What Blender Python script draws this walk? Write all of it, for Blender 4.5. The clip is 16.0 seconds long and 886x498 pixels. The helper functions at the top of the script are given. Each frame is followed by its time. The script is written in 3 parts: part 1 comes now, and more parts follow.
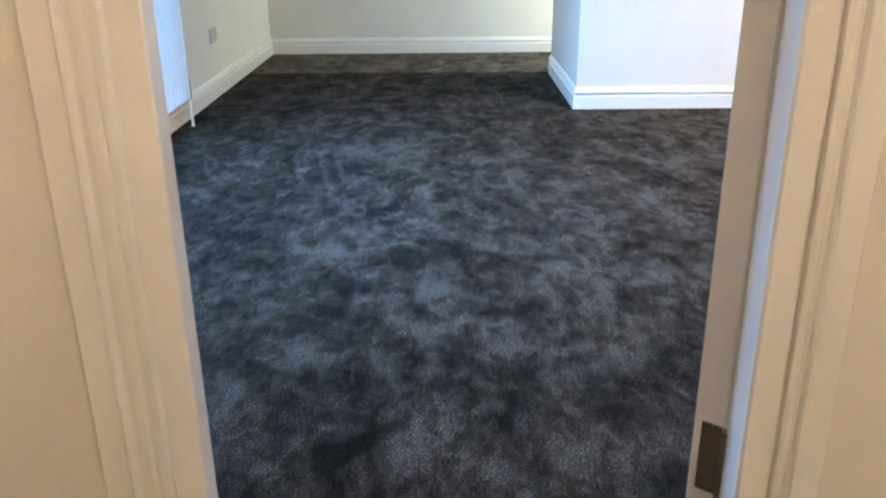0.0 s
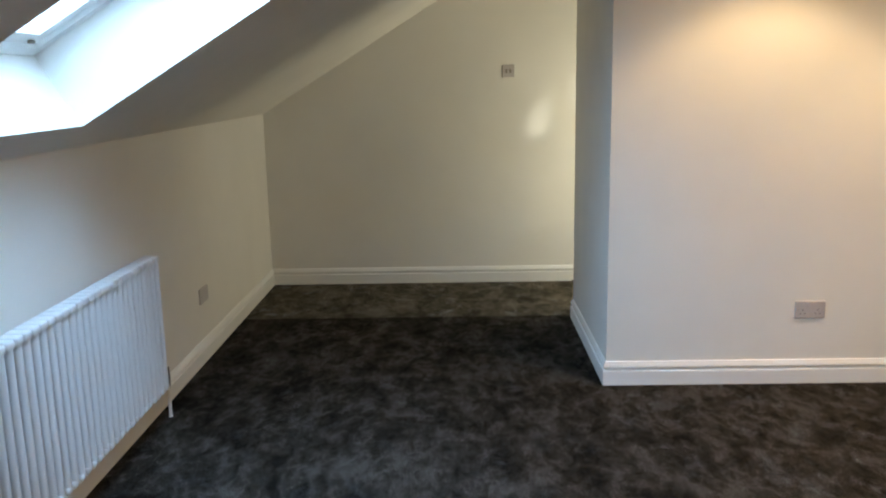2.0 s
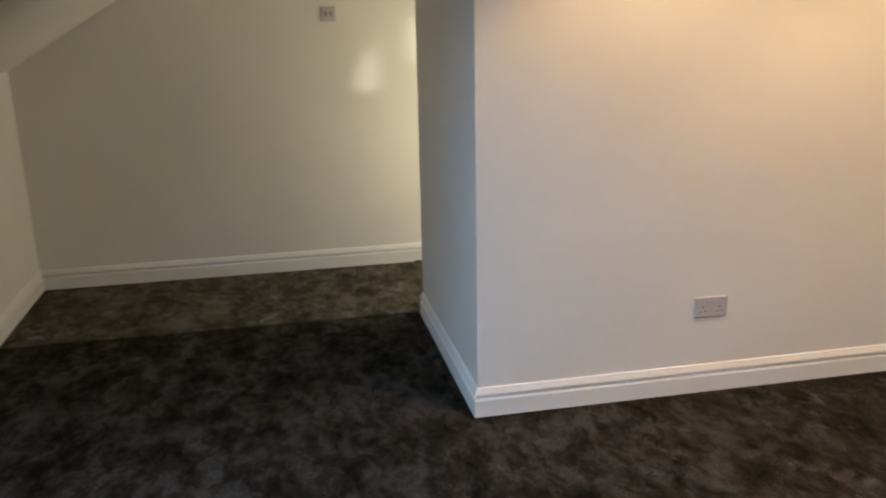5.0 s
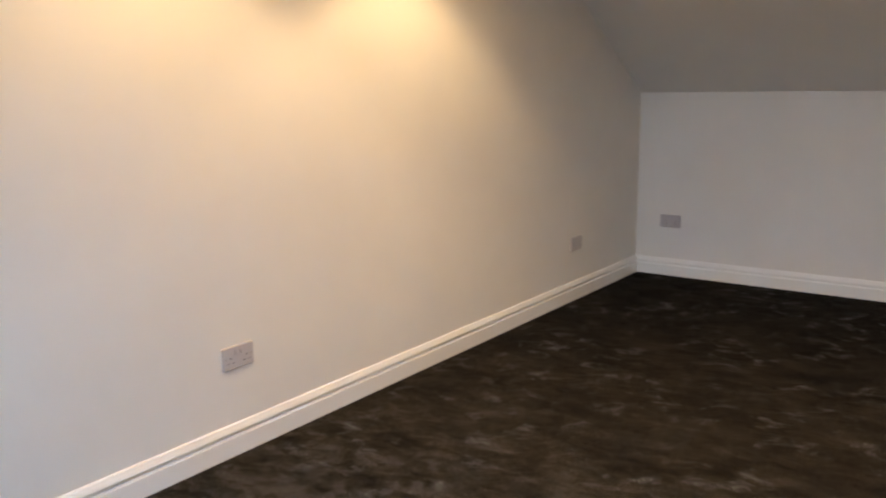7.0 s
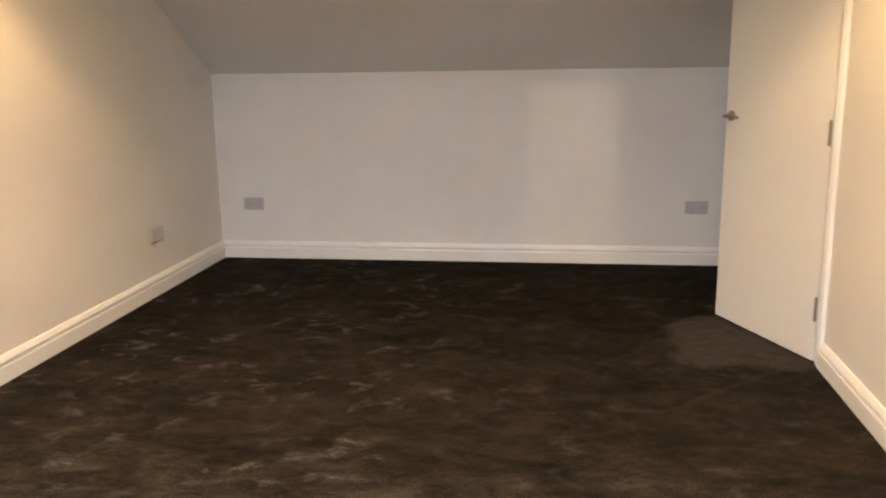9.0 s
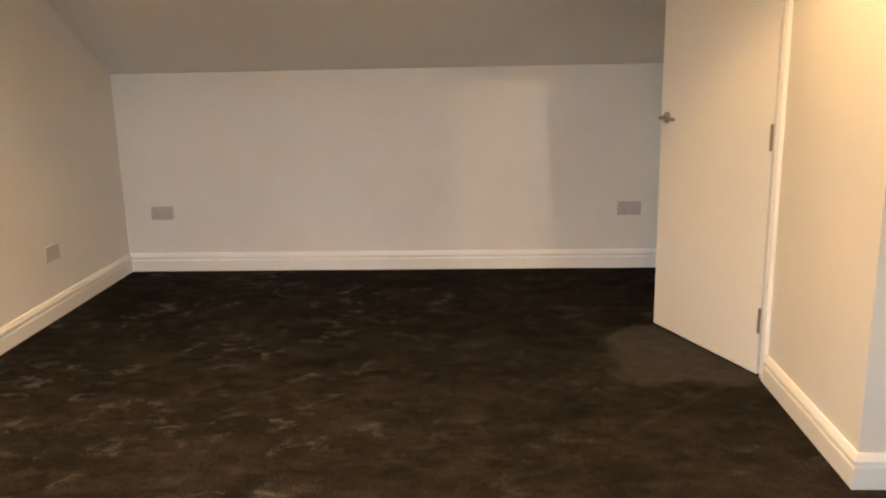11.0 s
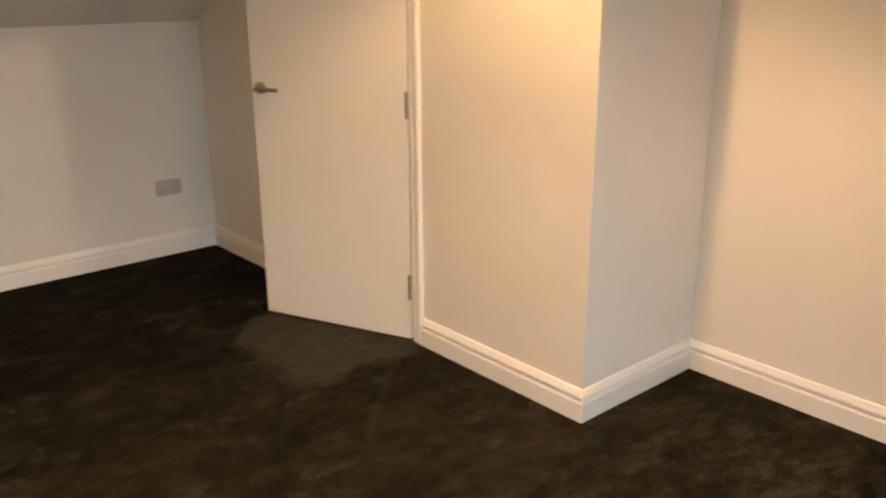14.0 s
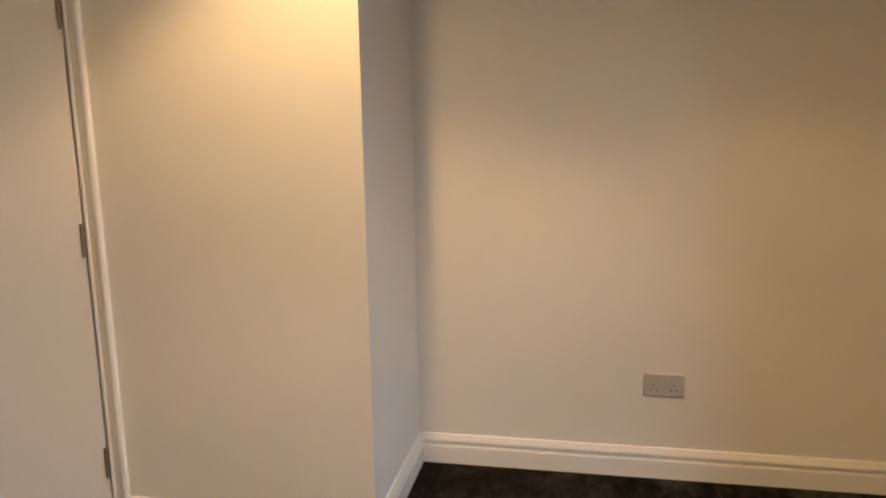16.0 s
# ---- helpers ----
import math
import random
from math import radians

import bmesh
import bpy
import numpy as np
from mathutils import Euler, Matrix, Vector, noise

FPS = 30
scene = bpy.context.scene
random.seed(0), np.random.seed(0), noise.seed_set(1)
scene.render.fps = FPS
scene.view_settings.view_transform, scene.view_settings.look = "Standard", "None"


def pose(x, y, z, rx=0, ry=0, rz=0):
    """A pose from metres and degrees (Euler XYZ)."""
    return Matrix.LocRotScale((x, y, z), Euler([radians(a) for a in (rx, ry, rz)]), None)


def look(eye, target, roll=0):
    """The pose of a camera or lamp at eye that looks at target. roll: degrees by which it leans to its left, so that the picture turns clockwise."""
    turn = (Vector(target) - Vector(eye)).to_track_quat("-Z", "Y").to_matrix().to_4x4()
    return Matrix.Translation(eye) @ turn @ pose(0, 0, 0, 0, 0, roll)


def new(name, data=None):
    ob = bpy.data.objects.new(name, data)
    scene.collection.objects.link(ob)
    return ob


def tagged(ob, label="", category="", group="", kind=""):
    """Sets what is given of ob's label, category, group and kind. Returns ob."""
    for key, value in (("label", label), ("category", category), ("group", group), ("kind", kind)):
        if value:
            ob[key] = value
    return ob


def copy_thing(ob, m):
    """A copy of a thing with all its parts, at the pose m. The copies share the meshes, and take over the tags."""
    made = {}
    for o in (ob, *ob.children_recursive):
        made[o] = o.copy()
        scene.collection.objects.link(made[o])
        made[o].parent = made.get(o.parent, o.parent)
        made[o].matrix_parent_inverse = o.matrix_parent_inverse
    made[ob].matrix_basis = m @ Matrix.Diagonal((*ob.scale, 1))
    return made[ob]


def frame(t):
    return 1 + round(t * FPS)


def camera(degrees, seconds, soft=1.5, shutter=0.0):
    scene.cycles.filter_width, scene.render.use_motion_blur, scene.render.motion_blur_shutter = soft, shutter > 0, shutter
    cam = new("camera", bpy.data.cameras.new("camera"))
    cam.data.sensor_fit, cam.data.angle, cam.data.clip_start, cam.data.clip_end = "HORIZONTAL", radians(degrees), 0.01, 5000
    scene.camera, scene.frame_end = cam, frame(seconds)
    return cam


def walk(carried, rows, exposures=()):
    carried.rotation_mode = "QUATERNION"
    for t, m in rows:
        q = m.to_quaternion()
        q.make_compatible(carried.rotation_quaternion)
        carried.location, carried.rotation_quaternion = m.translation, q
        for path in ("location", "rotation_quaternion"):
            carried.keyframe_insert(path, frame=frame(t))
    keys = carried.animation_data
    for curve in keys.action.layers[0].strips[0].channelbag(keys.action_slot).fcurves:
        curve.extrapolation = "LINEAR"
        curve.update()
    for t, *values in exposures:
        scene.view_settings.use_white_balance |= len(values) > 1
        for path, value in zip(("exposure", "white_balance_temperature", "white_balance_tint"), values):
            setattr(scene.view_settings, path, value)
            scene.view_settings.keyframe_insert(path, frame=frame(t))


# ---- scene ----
cam = camera(55.8, 16.0, soft=2.0, shutter=0.3)
PATH = [
    (0, (-0.716, -4.72, 1.007), (-0.728, -2.859, 0.276), -0.57),
    (0.5, (-0.718, -4.532, 1.067), (-0.719, -2.641, 0.417), -0.7),
    (1, (-0.698, -4.287, 1.274), (-0.707, -2.368, 0.711), -0.9),
    (1.5, (-0.693, -4.191, 1.437), (-0.727, -2.24, 0.995), -1.0),
    (2, (-0.703, -3.993, 1.518), (-0.745, -2.033, 1.122), -1.1),
    (2.5, (-0.692, -3.89, 1.602), (-0.731, -1.937, 1.172), -1.2),
    (3, (-0.639, -3.675, 1.607), (-0.686, -1.723, 1.176), -1.5),
    (3.2, (-0.632, -3.625, 1.61), (-0.678, -1.673, 1.179), -1.4),
    (5.3, (-0.754, -2.854, 1.556), (-0.201, -1.016, 0.996), -1.0),
    (5.5, (-0.837, -2.791, 1.538), (-0.146, -0.996, 0.989), -0.9),
    (6, (-0.964, -2.688, 1.451), (0.076, -1.056, 0.947), -0.7),
    (6.5, (-0.984, -2.487, 1.355), (0.372, -1.078, 0.935), -1.1),
    (7, (-0.965, -2.376, 1.361), (0.624, -1.223, 0.978), -0.8),
    (7.5, (-0.947, -2.513, 1.346), (0.784, -1.575, 0.991), -1.7),
    (8, (-0.937, -2.406, 1.38), (0.9, -1.731, 0.968), -1.3),
    (8.5, (-0.894, -2.387, 1.361), (1.007, -1.927, 0.94), -0.9),
    (9, (-0.888, -2.408, 1.336), (1.045, -2.127, 0.906), -0.9),
    (9.5, (-0.886, -2.419, 1.375), (1.059, -2.255, 0.94), -1.1),
    (11.8, (-0.455, -2.252, 1.426), (1.480, -2.220, 0.920), -1.2),
    (12, (-0.451, -2.122, 1.439), (1.482, -2.157, 0.927), -1.1),
    (12.5, (-0.349, -1.97, 1.444), (1.547, -2.247, 0.87), -0.9),
    (13, (-0.09, -1.825, 1.447), (1.71, -2.411, 0.802), -1.2),
    (13.5, (0.063, -1.601, 1.498), (1.716, -2.52, 0.848), -0.3),
    (14, (0.231, -1.435, 1.515), (1.67, -2.679, 0.898), -0.3),
    (14.5, (0.506, -1.365, 1.52), (1.696, -2.867, 0.947), -0.3),
    (15, (0.75, -1.224, 1.569), (1.677, -2.922, 1.063), -0.3),
    (15.5, (0.958, -1.105, 1.559), (1.62, -2.944, 1.135), -0.6),
    (16, (1.225, -1.145, 1.547), (1.597, -3.065, 1.13), -0.9),
]
EXPOSURE = [(0.0, 0.87, 4500, 3), (0.5, 0.74, 4700, 4), (1.0, 0.25, 5250, 6), (1.5, 0.1, 5300, 5), (2.2, -0.52, 5350, 5),
            (3.2, -0.82, 5550, 8), (5.5, -0.45, 5600, 9), (6.5, -0.33, 5550, 9), (8.0, 0.18, 5650, 9), (9.0, 0.30, 6100, 9), (9.5, 0.22, 6350, 9),
            (12.0, 0.24, 6850, 10), (13.0, 0.17, 7100, 10), (14.5, -0.12, 6400, 10), (15.0, -0.34, 6250, 10), (16.0, -0.50, 6000, 10)]
walk(cam, [(t, look(eye, target, roll)) for t, eye, target, roll in PATH], EXPOSURE)

# ---- world, sun, lamps ----
SUN_AZ, SUN_EL = radians(20), radians(8)      # it stands low in the east and shines towards -x, +y
world = bpy.data.worlds.new("world")
scene.world = world
world.use_nodes = True
wn = world.node_tree.nodes
sky = wn.new("ShaderNodeTexSky")
sky.sky_type, sky.sun_disc = "NISHITA", False
sky.sun_elevation, sky.sun_rotation = SUN_EL, radians(90) + SUN_AZ
world.node_tree.links.new(sky.outputs[0], wn["Background"].inputs[0])
wn["Background"].inputs[1].default_value = 0.12

sun = new("sun", bpy.data.lights.new("sun", "SUN"))
sun.data.energy, sun.data.angle, sun.data.color = 5.0, radians(1.6), (1.0, 0.86, 0.62)
sun_way = Vector((-math.cos(SUN_AZ) * math.cos(SUN_EL), math.sin(SUN_AZ) * math.cos(SUN_EL), -math.sin(SUN_EL)))
sun.matrix_world = Matrix.Translation((6, -1, 4)) @ sun_way.to_track_quat("-Z", "Y").to_matrix().to_4x4()

WEST, EAST, NORTH, SOUTH, DEEP = -2.149, 4.751, 2.241, -3.552, -4.223    # faces of the room's walls
KNEE, SLOPE, FLAT = 1.295, 0.60, 2.38                                    # low wall, rise of the roof, flat ceiling
CX, CY = 0.018, 1.244                                                   # the boxed-out corner
A_X = 1.929                                                             # corner of the set-back wall
SL_Y0, SL_Y1 = -2.27, -1.10                                            # skylight
ROOF_W = Vector((1, 0, SLOPE)).normalized()
ROOF_OUT = Vector((-SLOPE, 0, 1)).normalized()
SL_S0, SL_S1 = 0.175, 1.30
SL_DEPTH = 0.30


def roof_point(s, y, d):
    """s metres up the west roof from the low wall's top, d metres out through it."""
    return Vector((WEST, y, KNEE)) + ROOF_W * s + ROOF_OUT * d


END = 1.6                                                               # end of the passage


def area_lamp(name, at, way, w, h, energy, color):
    ob = new(name, bpy.data.lights.new(name, "AREA"))
    ob.data.shape, ob.data.size, ob.data.size_y = "RECTANGLE", w, h
    ob.data.energy, ob.data.color = energy, color
    ob.matrix_world = Matrix.Translation(at) @ Vector(way).to_track_quat("-Z", "Y").to_matrix().to_4x4()
    return ob


skylight_lamp = area_lamp("skylight_daylight", roof_point((SL_S0 + SL_S1) / 2, (SL_Y0 + SL_Y1) / 2, SL_DEPTH + 0.06), -ROOF_OUT,
          1.11, 1.10, 66.0, (0.58, 0.79, 1.0))
skylight_lamp.data.spread = radians(155)
area_lamp("low_sky_daylight", (-6.5, -1.6, 3.2), (5.4, 0, -1.75), 5.0, 2.2, 640.0, (0.72, 0.86, 1.0))

WARM = (1.0, 0.60, 0.25)
# the last one, over the middle, is an added fill for the east side
DOWNLIGHTS = [(0.75, -0.62), (1.99, -0.62), (0.75, -3.0), (1.99, -3.0), (1.99, -1.8)]
for x, y in DOWNLIGHTS:
    power = 75.0 if y == -1.8 else 60.0 if (x < 1 and y < -2) else 105.0 if y < -2 else 98.0 if x < 1 else 108.0
    # each lamp throws a hundred-degree beam with a soft edge, and a weaker spill round it
    for kind, share, size, blend in (("beam", 0.55, 110, 0.36), ("spill", 0.43 if x > 1 and y < -2 else 0.40, 174, 1.0)):
        spot = new("downlight_" + kind, bpy.data.lights.new("downlight_" + kind, "SPOT"))
        spot.data.energy, spot.data.color = power * share, WARM
        spot.data.spot_size, spot.data.spot_blend, spot.data.shadow_soft_size = radians(size), blend, 0.03
        spot.location = (x, y, FLAT - 0.02)


def bulb(name, at, energy, color, size):
    ob = new(name, bpy.data.lights.new(name, "POINT"))
    ob.data.energy, ob.data.color, ob.data.shadow_soft_size = energy, color, size
    ob.location = at
    return ob


# added unseen panel behind the boxed-out corner, for warm light from the passage
area_lamp("passage_glow", (0.95, 1.74, 1.05), (-1, 0.40, 0), 0.8, 1.3, 20.0, (1.0, 0.80, 0.48))
# added spot that shines through the wall slit and bands the east wall
band_spot = new("wall_band_spot", bpy.data.lights.new("wall_band_spot", "SPOT"))
band_spot.data.energy, band_spot.data.color = 155.0, (1.0, 0.68, 0.42)
band_spot.data.spot_size, band_spot.data.spot_blend, band_spot.data.shadow_soft_size = radians(24), 0.3, 0.008
band_spot.matrix_world = (Matrix.Translation((-1.5, -4.49, 2.1))
                             @ Vector((6.25, 1.98, -1.4)).to_track_quat("-Z", "Y").to_matrix().to_4x4())
bulb("landing_lamp", (-0.35, -5.10, 2.22), 19.0, (1.0, 0.55, 0.21), 0.08)


# ---- materials ----
def material(name, base, rough=0.5, metal=0.0, coat=0.0):
    m = bpy.data.materials.new(name)
    m.use_nodes = True
    b = m.node_tree.nodes["Principled BSDF"]
    b.inputs["Base Color"].default_value = (*base, 1)
    b.inputs["Roughness"].default_value = rough
    b.inputs["Metallic"].default_value = metal
    b.inputs["Coat Weight"].default_value = coat
    return m, m.node_tree.nodes, m.node_tree.links, b


def noise_node(nodes, links, scale, detail=4.0, rough=0.55, distortion=0.0, stretch=None, turn=0.0):
    co = nodes.new("ShaderNodeTexCoord")
    out = co.outputs["Object"]
    if stretch:
        mp = nodes.new("ShaderNodeMapping")
        mp.inputs["Scale"].default_value = stretch
        mp.inputs["Rotation"].default_value = (0, 0, turn)
        links.new(out, mp.inputs["Vector"])
        out = mp.outputs["Vector"]
    n = nodes.new("ShaderNodeTexNoise")
    n.inputs["Scale"].default_value, n.inputs["Detail"].default_value = scale, detail
    n.inputs["Roughness"].default_value, n.inputs["Distortion"].default_value = rough, distortion
    links.new(out, n.inputs["Vector"])
    return n


def ramp(nodes, links, value, stops):
    r = nodes.new("ShaderNodeValToRGB")
    e = r.color_ramp.elements
    while len(e) < len(stops):
        e.new(0.5)
    for i, (p, c) in enumerate(stops):
        e[i].position = p
        e[i].color = (*c, 1) if len(c) == 3 else c
    links.new(value, r.inputs[0])
    return r.outputs[0]


def math_node(nodes, links, op, a, b, c=None):
    n = nodes.new("ShaderNodeMath")
    n.operation = op
    for i, v in enumerate((a, b, c)):
        if v is None:
            continue
        if isinstance(v, (int, float)):
            n.inputs[i].default_value = v
        else:
            links.new(v, n.inputs[i])
    return n.outputs[0]


def bump(nodes, links, b, height, strength, distance, normal=None):
    n = nodes.new("ShaderNodeBump")
    n.inputs["Strength"].default_value, n.inputs["Distance"].default_value = strength, distance
    links.new(height, n.inputs["Height"])
    if normal is not None:
        links.new(normal, n.inputs["Normal"])
    links.new(n.outputs[0], b.inputs["Normal"])
    return n.outputs[0]


def mix(nodes, links, fac, a, b, mode="MIX"):
    n = nodes.new("ShaderNodeMix")
    n.data_type, n.blend_type = "RGBA", mode
    for sock, v in ((n.inputs["Factor"], fac), (n.inputs["A"], a), (n.inputs["B"], b)):
        if isinstance(v, (int, float)):
            sock.default_value = v
        elif isinstance(v, tuple):
            sock.default_value = (*v, 1)
        else:
            links.new(v, sock)
    return n.outputs["Result"]


def paint(name, base, rough, grain, strength, spread=0.03):
    """Rolled or brushed paint: a faint stipple, slow changes of tone, a little dirt."""
    m, n, l, b = material(name, base, rough)
    slow = noise_node(n, l, 1.7, 3.0)
    lo, hi = tuple(c * (1 - spread) for c in base), tuple(min(0.9, c * (1 + spread)) for c in base)
    l.new(ramp(n, l, slow.outputs["Fac"], [(0.3, lo), (0.7, hi)]), b.inputs["Base Color"])
    rg = noise_node(n, l, 6.0, 3.0)
    l.new(ramp(n, l, rg.outputs["Fac"], [(0.3, (rough - 0.06,) * 3), (0.7, (rough + 0.06,) * 3)]), b.inputs["Roughness"])
    fine = noise_node(n, l, grain, 3.0, 0.6)
    bump(n, l, b, fine.outputs["Fac"], strength, 0.002)
    return m


WALL = paint("wall_paint", (0.79, 0.765, 0.715), 0.62, 260.0, 0.25)
CEIL = paint("ceiling_paint", (0.81, 0.78, 0.72), 0.75, 200.0, 0.2)
GLOSS = paint("trim_paint", (0.84, 0.83, 0.80), 0.34, 90.0, 0.12, 0.02)
RAD = paint("radiator_enamel", (0.75, 0.76, 0.77), 0.42, 60.0, 0.05, 0.02)
PLASTIC = paint("socket_plastic", (0.50, 0.47, 0.47), 0.38, 120.0, 0.04, 0.02)
# white door paint, greyed in its colour for the shade on the hinged edge
EDGE_SHADED = paint("door_edge_shaded", (0.56, 0.565, 0.60), 0.5, 70.0, 0.15, 0.05)
DARK = material("socket_hole", (0.03, 0.028, 0.026), 0.6)[0]
SHELL = paint("plain_wall", (0.6, 0.58, 0.54), 0.8, 60.0, 0.2)


def metal_paint(name, base, rough):
    m, n, l, b = material(name, base, rough, 1.0)
    s = noise_node(n, l, 40.0, 4.0, 0.6, 0.0, (1, 1, 14))
    l.new(ramp(n, l, s.outputs["Fac"], [(0.3, (rough - 0.08,) * 3), (0.7, (rough + 0.1,) * 3)]), b.inputs["Roughness"])
    bump(n, l, b, s.outputs["Fac"], 0.08, 0.001)
    return m


NICKEL = metal_paint("satin_nickel", (0.42, 0.39, 0.35), 0.36)
HINGE = metal_paint("hinge_steel", (0.30, 0.25, 0.19), 0.5)
OLD_HINGE = metal_paint("dull_hinge_plate", (0.22, 0.19, 0.16), 0.5)
BRASS = metal_paint("brass_screw", (0.60, 0.42, 0.18), 0.38)
COPPER = metal_paint("chrome_pipe", (0.62, 0.60, 0.58), 0.25)

m_, n_, l_, b_ = material("window_glass", (1, 1, 1), 0.02)
b_.inputs["Transmission Weight"].default_value, b_.inputs["IOR"].default_value = 1.0, 1.45
GLASS = m_


def door_paint():
    """White wood-grain foil of a flush door: fine upright grain."""
    m, n, l, b = material("door_foil", (0.74, 0.72, 0.68), 0.45)
    g = noise_node(n, l, 9.0, 6.0, 0.65, 0.3, (9, 9, 0.5))
    l.new(ramp(n, l, g.outputs["Fac"], [(0.3, (0.735, 0.715, 0.67)), (0.7, (0.755, 0.735, 0.69))]), b.inputs["Base Color"])
    f = noise_node(n, l, 60.0, 4.0, 0.6, 0.0, (6, 6, 0.4))
    bump(n, l, b, f.outputs["Fac"], 0.12, 0.001)
    return m


DOOR = door_paint()


def carpet(name, dark, mid, light, main):
    """Dense cut pile that footsteps have pushed this way and that: raised patches pale, flattened ones dark."""
    m, n, l, b = material(name, mid, 0.95)
    b.inputs["Specular IOR Level"].default_value = 0.05
    co = n.new("ShaderNodeTexCoord")
    sep = n.new("ShaderNodeSeparateXYZ")
    l.new(co.outputs["Object"], sep.inputs[0])
    big = noise_node(n, l, 3.4, 2.0, 0.5, 0.3, (1.0, 0.72, 1.0), 0.1)
    tread = noise_node(n, l, 8.5, 4.0, 0.52, 0.6, (1.15, 0.66, 1.0), 0.12)
    scuff = noise_node(n, l, 21.0, 3.0, 0.56, 0.8, (1.15, 0.66, 1.0), -0.15)
    fleck = noise_node(n, l, 9.5, 5.0, 0.60, 0.45, (1.0, 0.8, 1.0), 0.6)
    smear = noise_node(n, l, 5.5, 6.0, 0.66, 0.4, (0.8, 1.0, 1.0), -0.5)
    flock = noise_node(n, l, 2.3, 3.0, 0.55, 0.4)
    pile = noise_node(n, l, 190.0, 3.0, 0.75)
    tuft = noise_node(n, l, 70.0, 2.0, 0.6)
    f1 = math_node(n, l, "MULTIPLY", tread.outputs["Fac"], 0.40)
    f2 = math_node(n, l, "MULTIPLY_ADD", scuff.outputs["Fac"], 0.30, f1)
    f3 = math_node(n, l, "MULTIPLY_ADD", big.outputs["Fac"], 0.30, f2)
    if main:
        # plainer and darker towards the far eaves, the pile's weaker sheen set in colour
        plain = math_node(n, l, "MULTIPLY_ADD", sep.outputs[0], -0.42, 1.24)
        plain = math_node(n, l, "MINIMUM", math_node(n, l, "MAXIMUM", plain, 0.40), 1.0)
        f3 = math_node(n, l, "MULTIPLY_ADD", math_node(n, l, "SUBTRACT", f3, 0.5), plain, 0.5)
        away = math_node(n, l, "MULTIPLY_ADD", sep.outputs[0], 0.028, -0.029)
        away = math_node(n, l, "MINIMUM", math_node(n, l, "MAXIMUM", away, 0.0), 0.075)
        f3 = math_node(n, l, "SUBTRACT", f3, away)
        # a slight darkening of the colour in the west, for the nap's shade
        flat = math_node(n, l, "MULTIPLY_ADD", sep.outputs[0], -0.035, -0.018)
        flat = math_node(n, l, "MINIMUM", math_node(n, l, "MAXIMUM", flat, 0.0), 0.008)
        f3 = math_node(n, l, "SUBTRACT", f3, flat)
    base = ramp(n, l, f3, [(0.395, dark), (0.450, tuple(0.55 * a + 0.45 * b_ for a, b_ in zip(dark, mid))), (0.502, mid), (0.595, light)])
    spots = ramp(n, l, fleck.outputs["Fac"], [(0.53, (0, 0, 0)), (0.68, (1.0, 1.0, 1.0))])
    worn = ramp(n, l, flock.outputs["Fac"], [(0.46, (0.06, 0.06, 0.06)), (0.57, (1, 1, 1))])
    wisp = noise_node(n, l, 34.0, 4.0, 0.62, 0.6, (1.0, 0.6, 1.0), -0.7)
    marks = mix(n, l, 1.0, spots, worn, "MULTIPLY")
    marks = mix(n, l, 1.0, marks, ramp(n, l, wisp.outputs["Fac"], [(0.40, (0.25,) * 3), (0.58, (1.0,) * 3)]), "MULTIPLY")
    if main:
        # the pale scuffs lie thickest over the middle and the far side
        marks = mix(n, l, 1.0, marks, ramp(n, l, math_node(n, l, "MULTIPLY_ADD", sep.outputs[0], 0.25, 0.5), [(0.33, (0.35,) * 3), (0.55, (1.0,) * 3)]), "MULTIPLY")
        marks = mix(n, l, 1.0, marks, ramp(n, l, math_node(n, l, "MULTIPLY_ADD", sep.outputs[1], 0.25, 1.0), [(0.44, (0.4,) * 3), (0.56, (1.0,) * 3)]), "MULTIPLY")
    base = mix(n, l, marks, base, tuple(sum(light) / 3 * 1.6 for c in light))
    film = ramp(n, l, smear.outputs["Fac"], [(0.57, (0, 0, 0)), (0.70, (0.30, 0.30, 0.30))])
    base = mix(n, l, film, base, tuple(sum(light) / 3 for c in light))
    if main:
        # the pile lies flat and pale where the door has swept over it
        wob = noise_node(n, l, 7.0, 4.0)
        w = math_node(n, l, "MULTIPLY_ADD", wob.outputs["Fac"], 0.24, -0.12)
        dx = math_node(n, l, "SUBTRACT", sep.outputs[0], 2.87)
        dy = math_node(n, l, "SUBTRACT", sep.outputs[1], -3.528)
        r2 = math_node(n, l, "SQRT", math_node(n, l, "ADD", math_node(n, l, "MULTIPLY", dx, dx), math_node(n, l, "MULTIPLY", dy, dy)), 0)
        def fade(value, gain):
            v = math_node(n, l, "MULTIPLY", value, gain)
            return math_node(n, l, "MINIMUM", math_node(n, l, "MAXIMUM", v, 0.0), 1.0)

        inside = fade(math_node(n, l, "SUBTRACT", 0.80, math_node(n, l, "MULTIPLY_ADD", w, 0.4, r2)), 26.0)
        east = fade(math_node(n, l, "ADD", math_node(n, l, "ADD", dx, w), 0.12), 12.0)
        far = fade(math_node(n, l, "SUBTRACT", 0.62, math_node(n, l, "ADD", dy, w)), 12.0)
        mask = math_node(n, l, "MULTIPLY", math_node(n, l, "MULTIPLY", inside, east), far)
        streak = ramp(n, l, scuff.outputs["Fac"], [(0.36, (0.60,) * 3), (0.62, (1.0,) * 3)])
        base = mix(n, l, math_node(n, l, "MULTIPLY", mask, streak), base, (0.050, 0.048, 0.046))
